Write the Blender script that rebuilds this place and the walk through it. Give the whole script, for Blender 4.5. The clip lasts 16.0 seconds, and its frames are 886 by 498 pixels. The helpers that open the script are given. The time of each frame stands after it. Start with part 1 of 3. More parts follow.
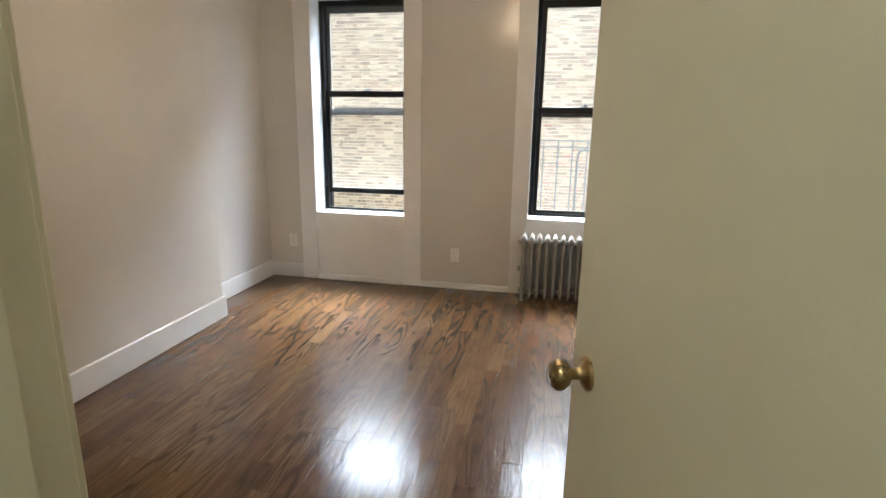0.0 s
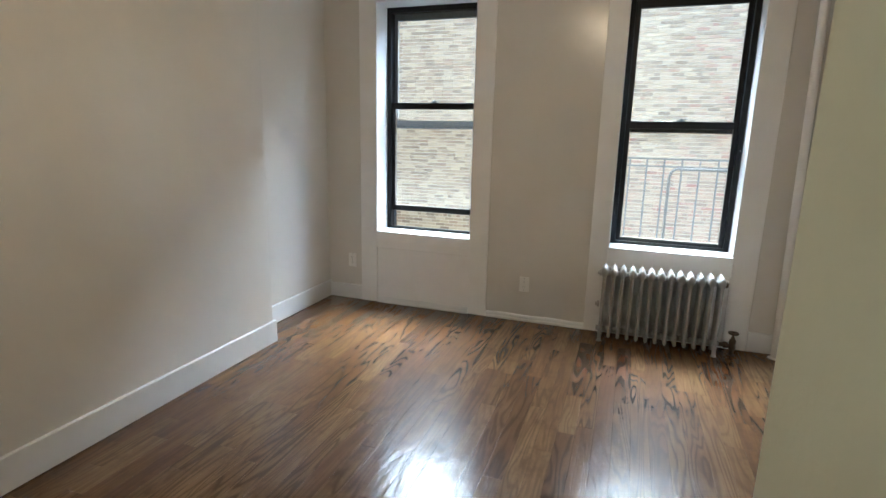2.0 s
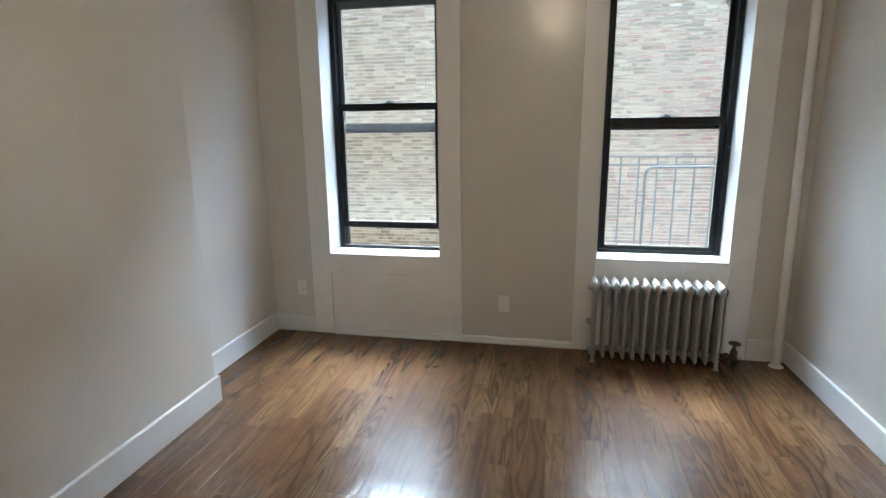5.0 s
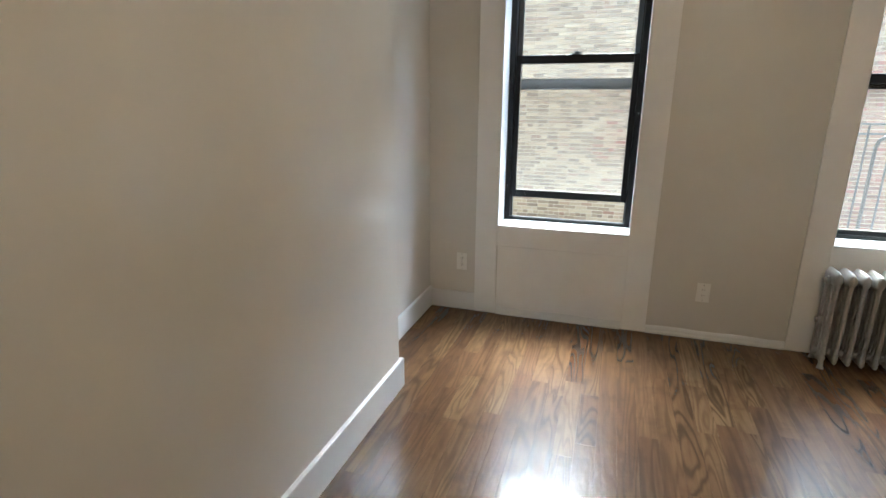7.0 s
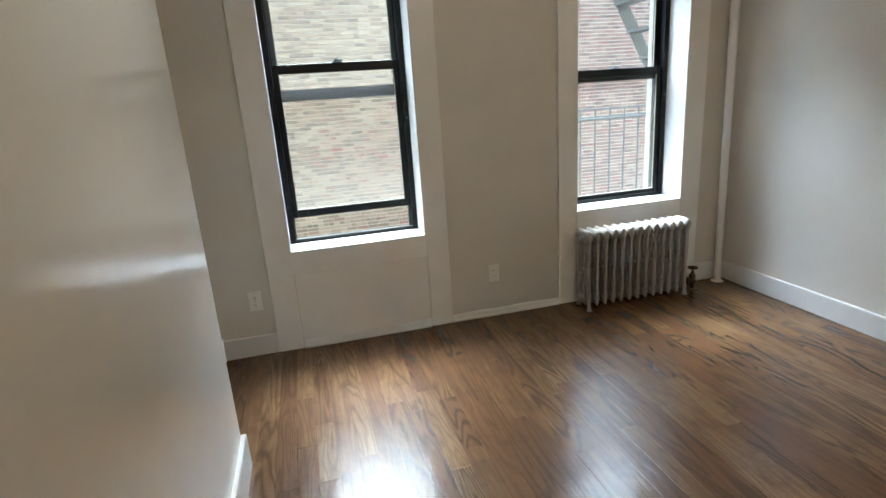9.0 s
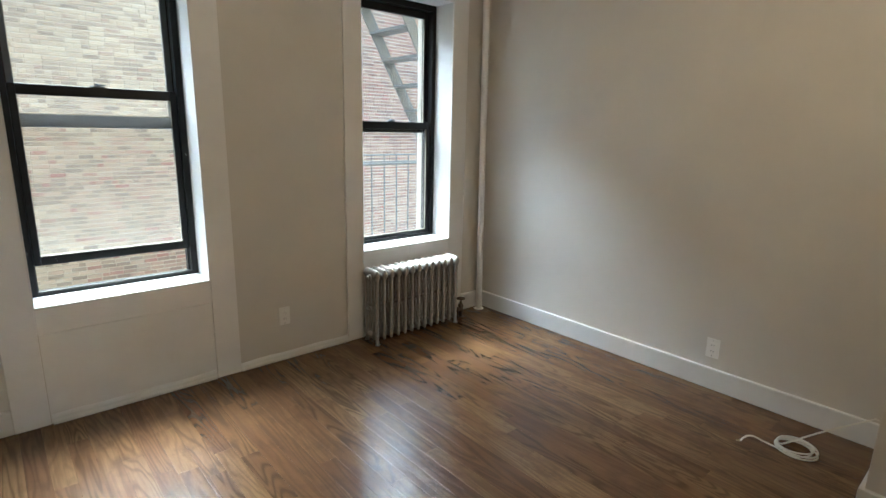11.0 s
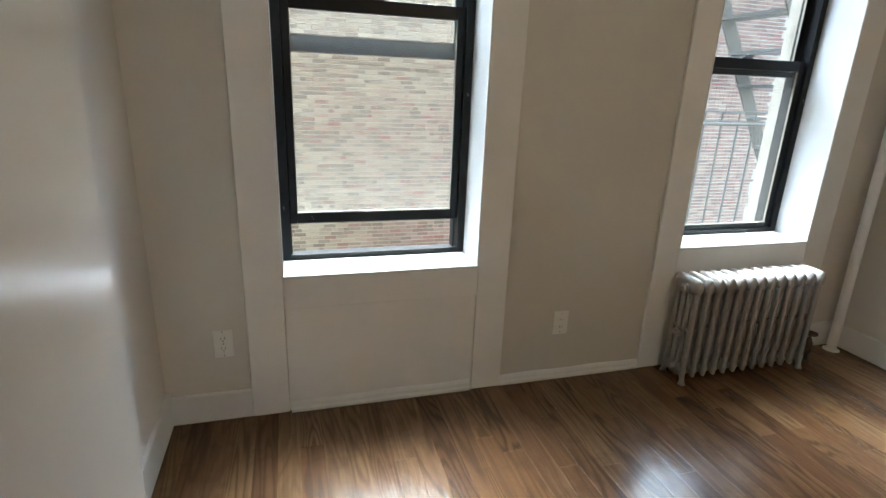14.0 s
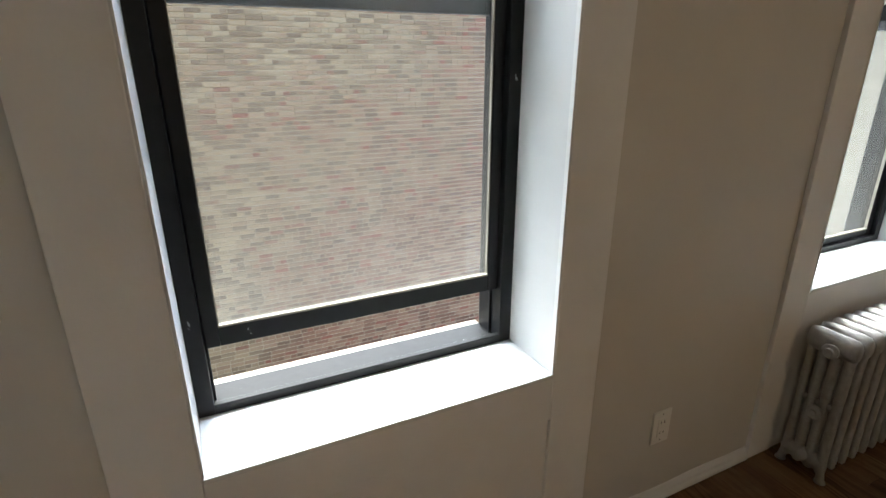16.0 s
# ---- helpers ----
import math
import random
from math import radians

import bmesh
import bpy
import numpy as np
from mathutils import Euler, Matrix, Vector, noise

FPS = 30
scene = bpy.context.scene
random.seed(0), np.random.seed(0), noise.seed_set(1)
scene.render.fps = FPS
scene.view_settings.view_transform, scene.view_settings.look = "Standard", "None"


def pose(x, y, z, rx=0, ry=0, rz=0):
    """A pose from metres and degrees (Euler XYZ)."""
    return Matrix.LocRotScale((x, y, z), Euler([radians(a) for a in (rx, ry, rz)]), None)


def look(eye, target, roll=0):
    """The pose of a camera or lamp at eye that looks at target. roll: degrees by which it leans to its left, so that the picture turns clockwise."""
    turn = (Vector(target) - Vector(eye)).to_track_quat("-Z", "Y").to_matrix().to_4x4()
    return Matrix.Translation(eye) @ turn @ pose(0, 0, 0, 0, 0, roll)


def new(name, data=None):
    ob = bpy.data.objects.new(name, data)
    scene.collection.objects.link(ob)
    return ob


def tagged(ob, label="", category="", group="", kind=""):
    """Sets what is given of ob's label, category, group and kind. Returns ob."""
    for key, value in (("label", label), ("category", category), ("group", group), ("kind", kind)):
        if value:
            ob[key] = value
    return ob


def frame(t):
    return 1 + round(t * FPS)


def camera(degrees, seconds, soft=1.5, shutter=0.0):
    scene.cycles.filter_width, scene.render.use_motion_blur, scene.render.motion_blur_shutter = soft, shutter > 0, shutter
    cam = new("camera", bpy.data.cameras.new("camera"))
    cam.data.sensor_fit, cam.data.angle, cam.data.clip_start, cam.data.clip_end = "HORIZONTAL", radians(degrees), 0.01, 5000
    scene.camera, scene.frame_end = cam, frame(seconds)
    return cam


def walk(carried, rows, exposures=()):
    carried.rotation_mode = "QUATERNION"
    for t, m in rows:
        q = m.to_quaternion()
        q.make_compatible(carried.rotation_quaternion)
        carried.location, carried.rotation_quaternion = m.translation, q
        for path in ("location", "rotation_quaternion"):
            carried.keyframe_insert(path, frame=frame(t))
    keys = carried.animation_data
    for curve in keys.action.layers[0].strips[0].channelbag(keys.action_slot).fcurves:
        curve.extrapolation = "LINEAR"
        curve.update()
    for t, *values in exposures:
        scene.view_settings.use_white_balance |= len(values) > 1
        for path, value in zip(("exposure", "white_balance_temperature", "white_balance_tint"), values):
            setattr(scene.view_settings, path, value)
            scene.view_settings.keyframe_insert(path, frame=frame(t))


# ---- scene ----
cam = camera(80.3, 16.0)
PATH = [
    (0, (0.796, 0.18, 1.342), (0.411, 2.089, 0.888), 0.9),
    (0.5, (0.716, 0.35, 1.35), (0.207, 2.242, 0.949), 2.2),
    (1, (0.667, 0.391, 1.326), (0.119, 2.283, 0.977), 2.4),
    (1.5, (0.689, 0.508, 1.363), (0.096, 2.378, 0.974), 3.0),
    (2, (0.719, 0.583, 1.371), (0.076, 2.43, 0.951), 1.3),
    (2.5, (0.739, 0.698, 1.382), (0.109, 2.555, 0.987), -0.6),
    (3, (0.672, 0.759, 1.381), (0.15, 2.649, 0.986), -0.1),
    (3.5, (0.526, 0.9, 1.387), (0.124, 2.827, 1.034), 0.1),
    (4, (0.486, 0.97, 1.445), (0.089, 2.895, 1.076), -0.8),
    (6.5, (-0.29, 1.1, 1.376), (-0.679, 2.989, 0.847), 0.3),
    (7, (-0.516, 1.201, 1.362), (-1.106, 3.032, 0.816), 0.3),
    (7.5, (-0.626, 1.189, 1.372), (-1.301, 2.987, 0.814), -1.6),
    (8, (-0.839, 1.2, 1.41), (-1.255, 3.072, 0.841), -3.1),
    (8.5, (-1.025, 1.232, 1.403), (-0.972, 3.145, 0.822), -3.4),
    (9, (-1.045, 1.37, 1.376), (-0.575, 3.236, 0.834), -3.9),
    (9.5, (-1.104, 1.403, 1.372), (-0.229, 3.128, 0.863), -3.3),
    (9.7, (-1.128, 1.398, 1.376), (-0.126, 3.055, 0.875), -2.8),
    (11.8, (-1.322, 1.392, 1.494), (-0.019, 2.843, 1.052), 1.5),
    (12, (-1.265, 1.445, 1.485), (-0.055, 2.976, 1.042), 0.9),
    (12.5, (-1.135, 1.624, 1.513), (-0.209, 3.324, 1.011), 0.5),
    (13, (-1.148, 1.884, 1.426), (-0.349, 3.619, 0.832), 2.6),
    (13.5, (-1.199, 2.181, 1.384), (-0.464, 3.947, 0.801), 4.1),
    (14, (-1.135, 2.414, 1.33), (-0.589, 4.243, 0.731), 2.3),
    (14.5, (-1.178, 2.699, 1.32), (-0.662, 4.524, 0.685), 1.4),
    (15, (-1.242, 3.028, 1.303), (-0.554, 4.795, 0.666), 1.6),
    (15.5, (-1.188, 3.265, 1.318), (-0.425, 4.995, 0.666), 0.5),
    (16, (-1.115, 3.505, 1.327), (-0.297, 5.202, 0.655), -0.1),
]
EXPOSURES = [(0, 4.82, 5500, 1), (1.0, 4.75, 5300, -1), (2.0, 4.58, 5050, -3), (3.5, 4.38, 4850, -4), (6.5, 4.5, 5150, -2), (8.0, 4.58, 5250, -2), (9.0, 4.4, 5150, -4), (12.0, 4.34, 5300, -4), (13.0, 4.27, 5000, -4), (14.0, 4.24, 5250, -3), (15.0, 4.15, 5500, -1), (16, 3.7, 5600, 0)]
walk(cam, [(t, look(eye, target, roll)) for t, eye, target, roll in PATH], EXPOSURES)

# ---- daylight: an overcast sky over a narrow yard ----
world = bpy.data.worlds.new("sky")
scene.world = world
world.use_nodes = True
wn = world.node_tree.nodes
sky = wn.new("ShaderNodeTexSky")
sky.sky_type, sky.sun_disc = "NISHITA", False
sky.sun_elevation, sky.sun_rotation = radians(58), radians(0)
sky.dust_density, sky.air_density = 4.0, 1.0
wn["Background"].inputs["Strength"].default_value = 0.15
world.node_tree.links.new(sky.outputs[0], wn["Background"].inputs["Color"])
sun = new("sun", bpy.data.lights.new("sun", "SUN"))
sun.data.energy, sun.data.angle, sun.data.color = 1.5, radians(75), (1.0, 0.97, 0.92)
sun.matrix_world = look((0, 0, 0), (0.0, -0.53, -0.85))
LAMP_ROOM, LAMP_HALL = 5.4, 2.9


# ---- materials ----
def material(name):
    m = bpy.data.materials.new(name)
    m.use_nodes = True
    return m, m.node_tree.nodes, m.node_tree.links, m.node_tree.nodes["Principled BSDF"]


def math_node(n, l, op, a, b=None, c=None):
    k = n.new("ShaderNodeMath")
    k.operation = op
    for i, v in enumerate((a, b, c)):
        if v is None:
            continue
        if isinstance(v, (int, float)):
            k.inputs[i].default_value = v
        else:
            l.new(v, k.inputs[i])
    return k.outputs[0]


def noise_node(n, l, vec, scale, detail=4.0, rough=0.5, dist=0.0):
    k = n.new("ShaderNodeTexNoise")
    k.inputs["Scale"].default_value, k.inputs["Detail"].default_value = scale, detail
    k.inputs["Roughness"].default_value, k.inputs["Distortion"].default_value = rough, dist
    if vec is not None:
        l.new(vec, k.inputs["Vector"])
    return k.outputs["Fac"]


def ramp_node(n, l, fac, stops):
    k = n.new("ShaderNodeValToRGB")
    e = k.color_ramp.elements
    while len(e) < len(stops):
        e.new(0.5)
    for el, (p, col) in zip(e, stops):
        el.position, el.color = p, (*col, 1)
    l.new(fac, k.inputs["Fac"])
    return k.outputs["Color"]


def mix_col(n, l, fac, a, b, mode="MIX"):
    k = n.new("ShaderNodeMix")
    k.data_type, k.blend_type = "RGBA", mode
    for sock, v in ((k.inputs[0], fac), (k.inputs[6], a), (k.inputs[7], b)):
        if isinstance(v, (int, float)):
            sock.default_value = v
        elif isinstance(v, tuple):
            sock.default_value = (*v, 1)
        else:
            l.new(v, sock)
    return k.outputs[2]


def bump(n, l, p, height, strength, distance):
    k = n.new("ShaderNodeBump")
    k.inputs["Strength"].default_value, k.inputs["Distance"].default_value = strength, distance
    l.new(height, k.inputs["Height"])
    l.new(k.outputs[0], p.inputs["Normal"])


def mapped(n, l, kind, scale=(1, 1, 1)):
    tc, mp = n.new("ShaderNodeTexCoord"), n.new("ShaderNodeMapping")
    mp.inputs["Scale"].default_value = scale
    l.new(tc.outputs[kind], mp.inputs["Vector"])
    return mp.outputs[0]


def painted(name, col, rough=0.4, vary=0.05, grain=0.15, fine=260.0, coarse=1.6):
    """Brushed or rolled paint: roller stipple, faint uneven tone and gloss."""
    m, n, l, p = material(name)
    v = mapped(n, l, "Object")
    big, small = noise_node(n, l, v, coarse, 5, 0.6), noise_node(n, l, v, fine, 2)
    dark = tuple(c * (1 - vary * 2) for c in col)
    light = tuple(min(1, c * (1 + vary)) for c in col)
    l.new(ramp_node(n, l, big, [(0.3, dark), (0.7, light)]), p.inputs["Base Color"])
    mid = noise_node(n, l, v, 9.0, 3)
    l.new(math_node(n, l, "MULTIPLY_ADD", mid, 0.06, rough - 0.03), p.inputs["Roughness"])
    h = math_node(n, l, "MULTIPLY_ADD", noise_node(n, l, v, 5.0, 2), 3.0, small)
    bump(n, l, p, h, grain, 0.002)
    return m


def oak_floor():
    """Stained strip oak under an uneven coat of gloss varnish; each board has its own tone and figure."""
    m, n, l, p = material("stained_oak")
    info = n.new("ShaderNodeObjectInfo")
    tc = n.new("ShaderNodeTexCoord")
    shift = n.new("ShaderNodeVectorMath")
    shift.operation = "MULTIPLY_ADD"
    comb = n.new("ShaderNodeCombineXYZ")
    for i, k in enumerate((31.0, 47.0, 13.0)):
        l.new(math_node(n, l, "MULTIPLY", info.outputs["Random"], k), comb.inputs[i])
    shift.inputs[1].default_value = (1, 1, 1)
    l.new(tc.outputs["Object"], shift.inputs[0])
    l.new(comb.outputs[0], shift.inputs[2])

    def stretch(scale):
        mp = n.new("ShaderNodeMapping")
        mp.inputs["Scale"].default_value = scale
        l.new(shift.outputs[0], mp.inputs["Vector"])
        return mp.outputs[0]
    figure = noise_node(n, l, stretch((9.0, 0.9, 1.0)), 1.0, 2, 0.45, 0.4)
    rings = math_node(n, l, "SINE", math_node(n, l, "MULTIPLY", figure, 78.0))
    rings = math_node(n, l, "MULTIPLY_ADD", rings, 0.5, 0.5)
    pores = noise_node(n, l, stretch((420.0, 9.0, 1.0)), 1.0, 3, 0.7)
    fine = noise_node(n, l, stretch((120.0, 2.0, 1.0)), 1.0, 3, 0.6)
    line = math_node(n, l, "POWER", rings, 2.4)
    line = math_node(n, l, "MULTIPLY", line, math_node(n, l, "MULTIPLY_ADD", pores, 0.9, 0.35))
    line = math_node(n, l, "MINIMUM", math_node(n, l, "MULTIPLY_ADD", fine, 0.5, line), 1.0)
    r2 = math_node(n, l, "FRACT", math_node(n, l, "MULTIPLY", info.outputs["Random"], 17.31))
    r3 = math_node(n, l, "FRACT", math_node(n, l, "MULTIPLY", info.outputs["Random"], 53.17))
    base = ramp_node(n, l, r2, [(0.0, (0.125, 0.064, 0.031)), (0.2, (0.165, 0.090, 0.041)), (0.55, (0.200, 0.117, 0.052)),
                                (0.8, (0.240, 0.147, 0.067)), (1.0, (0.150, 0.080, 0.038))])
    blotch = noise_node(n, l, mapped(n, l, "Object", (5, 1.2, 1)), 1.5, 4, 0.6)
    base = mix_col(n, l, math_node(n, l, "MULTIPLY", ramp_node(n, l, blotch, [(0.38, (0.0, 0.0, 0.0)), (0.68, (1.0, 1.0, 1.0))]), 0.72), base, (0.085, 0.040, 0.022))
    col = mix_col(n, l, math_node(n, l, "MULTIPLY", line, math_node(n, l, "MULTIPLY_ADD", math_node(n, l, "POWER", r3, 1.5), 0.58, 0.26)), base, (0.036, 0.017, 0.009))
    streak = noise_node(n, l, stretch((55.0, 1.6, 1.0)), 1.0, 5, 0.7, 0.6)
    streak = ramp_node(n, l, streak, [(0.42, (0.0, 0.0, 0.0)), (0.66, (1.0, 1.0, 1.0))])
    col = mix_col(n, l, math_node(n, l, "MULTIPLY", streak, 0.38), col, (0.060, 0.029, 0.015))
    geo = n.new("ShaderNodeNewGeometry")
    stain = noise_node(n, l, geo.outputs["Position"], 5.5, 6, 0.7)
    stain = ramp_node(n, l, stain, [(0.52, (0.0, 0.0, 0.0)), (0.74, (1.0, 1.0, 1.0))])
    col = mix_col(n, l, math_node(n, l, "MULTIPLY", stain, 0.6), col, (0.050, 0.026, 0.015))
    l.new(col, p.inputs["Base Color"])
    along = n.new("ShaderNodeMapping")
    along.inputs["Scale"].default_value = (1.0, 0.40, 1.0)
    l.new(geo.outputs["Position"], along.inputs["Vector"])
    wave = noise_node(n, l, along.outputs[0], 17.0, 3, 0.55)
    scuff = noise_node(n, l, geo.outputs["Position"], 2.3, 5, 0.65)
    l.new(math_node(n, l, "MULTIPLY_ADD", scuff, 0.16, 0.13), p.inputs["Roughness"])
    p.inputs["Coat Weight"].default_value, p.inputs["Coat Roughness"].default_value = 0.12, 0.16
    p.inputs["Specular IOR Level"].default_value = 0.36
    h = math_node(n, l, "ADD", math_node(n, l, "MULTIPLY", wave, 1.3), math_node(n, l, "MULTIPLY", line, -0.10))
    bump(n, l, p, h, 0.26, 0.0085)
    return m


def metal(name, col, rough, metallic=1.0, scale=40.0, grain=0.1):
    m, n, l, p = material(name)
    v = mapped(n, l, "Object")
    f = noise_node(n, l, v, scale, 4, 0.6)
    l.new(ramp_node(n, l, f, [(0.3, tuple(c * 0.75 for c in col)), (0.75, col)]), p.inputs["Base Color"])
    l.new(math_node(n, l, "MULTIPLY_ADD", f, 0.3, rough - 0.15), p.inputs["Roughness"])
    p.inputs["Metallic"].default_value = metallic
    bump(n, l, p, f, grain, 0.002)
    return m


def chipped_black():
    """Thick black gloss paint, brushed unevenly, with a few pale chips and drips."""
    m, n, l, p = material("black_window_paint")
    v = mapped(n, l, "Object")
    tone = noise_node(n, l, v, 30.0, 4, 0.6)
    chip = noise_node(n, l, mapped(n, l, "Object", (1.0, 1.0, 0.45)), 46.0, 3, 0.6)
    chip = ramp_node(n, l, chip, [(0.735, (0.0, 0.0, 0.0)), (0.75, (1.0, 1.0, 1.0))])
    base = ramp_node(n, l, tone, [(0.3, (0.007, 0.007, 0.008)), (0.75, (0.012, 0.012, 0.013))])
    l.new(mix_col(n, l, chip, base, (0.38, 0.38, 0.37)), p.inputs["Base Color"])
    l.new(math_node(n, l, "MULTIPLY_ADD", tone, 0.3, 0.25), p.inputs["Roughness"])
    p.inputs["Specular IOR Level"].default_value = 0.25
    bump(n, l, p, tone, 0.2, 0.002)
    return m


def glass_pane(name, dirt_low, dirt_all):
    """Clear glass with a film of dust that thickens towards the bottom edge of the sash."""
    m, n, l, p = material(name)
    n.remove(p)
    out = n["Material Output"]
    clear, gloss, dust = n.new("ShaderNodeBsdfTransparent"), n.new("ShaderNodeBsdfGlossy"), n.new("ShaderNodeBsdfTranslucent")
    gloss.inputs["Roughness"].default_value = 0.02
    dust.inputs["Color"].default_value = (0.62, 0.60, 0.54, 1)
    edge = n.new("ShaderNodeLayerWeight")
    edge.inputs["Blend"].default_value = 0.5
    fres = math_node(n, l, "MULTIPLY_ADD", math_node(n, l, "POWER", edge.outputs["Facing"], 5.0), 0.9, 0.035)
    a, b = n.new("ShaderNodeMixShader"), n.new("ShaderNodeMixShader")
    l.new(fres, a.inputs[0])
    l.new(clear.outputs[0], a.inputs[1])
    l.new(gloss.outputs[0], a.inputs[2])
    tc, sep = n.new("ShaderNodeTexCoord"), n.new("ShaderNodeSeparateXYZ")
    l.new(tc.outputs["Generated"], sep.inputs[0])
    low = math_node(n, l, "POWER", math_node(n, l, "SUBTRACT", 1.0, sep.outputs["Z"]), 2.5)
    spots = noise_node(n, l, mapped(n, l, "Object", (1, 1, 0.35)), 6.0, 6, 0.65)
    film = math_node(n, l, "MULTIPLY", math_node(n, l, "MULTIPLY_ADD", low, dirt_low, dirt_all), math_node(n, l, "MULTIPLY_ADD", spots, 1.4, 0.3))
    l.new(film, b.inputs[0])
    l.new(a.outputs[0], b.inputs[1])
    l.new(dust.outputs[0], b.inputs[2])
    l.new(b.outputs[0], out.inputs["Surface"])
    return m


def yard_brick():
    """Old common brick, whitewashed and weathered in places, red where the wash is gone."""
    m, n, l, p = material("weathered_brick")
    info, geo = n.new("ShaderNodeObjectInfo"), n.new("ShaderNodeNewGeometry")
    r = math_node(n, l, "FRACT", math_node(n, l, "ADD", info.outputs["Random"], math_node(n, l, "MULTIPLY", geo.outputs["Random Per Island"], 7.77)))
    pos = geo.outputs["Position"]
    big = noise_node(n, l, pos, 0.55, 5, 0.6)
    sepx = n.new("ShaderNodeSeparateXYZ")
    l.new(pos, sepx.inputs[0])
    worn = math_node(n, l, "MULTIPLY_ADD", sepx.outputs["X"], 0.105, big)
    worn = math_node(n, l, "MULTIPLY_ADD", sepx.outputs["Z"], -0.085, worn)
    worn = math_node(n, l, "MULTIPLY_ADD", r, 0.24, worn)
    patch = noise_node(n, l, pos, 1.7, 4, 0.6)
    worn = math_node(n, l, "MULTIPLY_ADD", patch, 0.35, math_node(n, l, "SUBTRACT", worn, 0.11))
    clay = ramp_node(n, l, r, [(0.0, (0.11, 0.048, 0.028)), (0.4, (0.18, 0.084, 0.048)), (0.8, (0.25, 0.150, 0.092)), (1.0, (0.19, 0.055, 0.032))])
    wash = ramp_node(n, l, r, [(0.0, (0.145, 0.096, 0.055)), (0.35, (0.230, 0.163, 0.095)), (0.75, (0.355, 0.270, 0.160)), (1.0, (0.195, 0.118, 0.068))])
    f = ramp_node(n, l, worn, [(0.64, (0, 0, 0)), (0.98, (1, 1, 1))])
    col = mix_col(n, l, f, wash, clay)
    speck = noise_node(n, l, pos, 45.0, 4, 0.7)
    col = mix_col(n, l, math_node(n, l, "MULTIPLY", speck, 0.2), col, (0.28, 0.22, 0.145))
    l.new(col, p.inputs["Base Color"])
    p.inputs["Roughness"].default_value = 0.9
    bump(n, l, p, speck, 0.5, 0.006)
    return m


def rough_stone(name, col, scale=12.0):
    m, n, l, p = material(name)
    v = mapped(n, l, "Object")
    f, g = noise_node(n, l, v, scale, 6, 0.65), noise_node(n, l, v, 0.7, 4)
    c = ramp_node(n, l, f, [(0.25, tuple(k * 0.72 for k in col)), (0.75, tuple(min(1, k * 1.12) for k in col))])
    l.new(mix_col(n, l, math_node(n, l, "MULTIPLY", g, 0.35), c, tuple(k * 0.7 for k in col)), p.inputs["Base Color"])
    p.inputs["Roughness"].default_value = 0.9
    bump(n, l, p, f, 0.4, 0.01)
    return m


def glowing(name, col, strength):
    m, n, l, p = material(name)
    p.inputs["Base Color"].default_value = (0.9, 0.88, 0.82, 1)
    p.inputs["Emission Color"].default_value = (*col, 1)
    p.inputs["Emission Strength"].default_value = strength
    return m


WALL = painted("wall_paint", (0.67, 0.643, 0.592), 0.22, 0.025, 0.05)
TRIM = painted("trim_paint", (0.73, 0.73, 0.72), 0.34, 0.03, 0.12, 120.0, 3.0)
CASING = painted("casing_paint", (0.83, 0.82, 0.80), 0.38, 0.03, 0.14, 120.0, 3.0)
CEIL = painted("ceiling_paint", (0.78, 0.77, 0.75), 0.7, 0.03, 0.2)
DOORPAINT = painted("door_paint", (0.60, 0.575, 0.46), 0.42, 0.03, 0.12, 140.0, 2.2)
OAK = oak_floor()
SUBFLOOR = painted("dark_gap", (0.03, 0.018, 0.012), 0.9)
BLACK = chipped_black()
GREYALU = metal("grey_sash_channel", (0.16, 0.18, 0.20), 0.5, 0.3)
SILVER = metal("radiator_silver", (0.44, 0.43, 0.41), 0.42, 0.35, 55.0, 0.25)
BRONZE = metal("dark_valve_bronze", (0.12, 0.09, 0.065), 0.5, 0.8)
BRASS = metal("knob_brass", (0.42, 0.32, 0.17), 0.3, 1.0)
IRON = metal("fire_escape_iron", (0.095, 0.095, 0.090), 0.6, 0.1)
PLASTIC = painted("white_plastic", (0.80, 0.79, 0.75), 0.3, 0.01, 0.02)
SLOT = painted("socket_slot", (0.03, 0.03, 0.03), 0.6)
CABLE = painted("cable_jacket", (0.74, 0.72, 0.66), 0.35, 0.02, 0.02)
BRICK = yard_brick()
MORTAR = rough_stone("lime_mortar", (0.42, 0.34, 0.23), 30.0)
STONE = rough_stone("pale_sill_stone", (0.34, 0.31, 0.25))
CREAM = rough_stone("cream_stucco", (0.33, 0.28, 0.18), 8.0)
CONCRETE = rough_stone("yard_concrete", (0.30, 0.29, 0.27), 3.0)
GLASS = glass_pane("window_glass", 0.035, 0.004)
GLASSDUSTY = glass_pane("dusty_window_glass", 0.012, 0.022)
FARGLASS = metal("far_window_glass", (0.10, 0.12, 0.13), 0.2, 0.0)
GLASSUP = glass_pane("upper_window_glass", 0.01, 0.006)
BULB = glowing("warm_lamp_glass", (1.0, 0.66, 0.38), LAMP_ROOM)
BULBHALL = glowing("hall_lamp_glass", (1.0, 0.90, 0.66), LAMP_HALL)


# ---- mesh tools ----
def add_box(bm, x0, x1, y0, y1, z0, z1):
    v = [bm.verts.new((x, y, z)) for x in (x0, x1) for y in (y0, y1) for z in (z0, z1)]
    for q in ((0, 1, 3, 2), (4, 6, 7, 5), (0, 4, 5, 1), (2, 3, 7, 6), (0, 2, 6, 4), (1, 5, 7, 3)):
        bm.faces.new([v[i] for i in q])
    return v


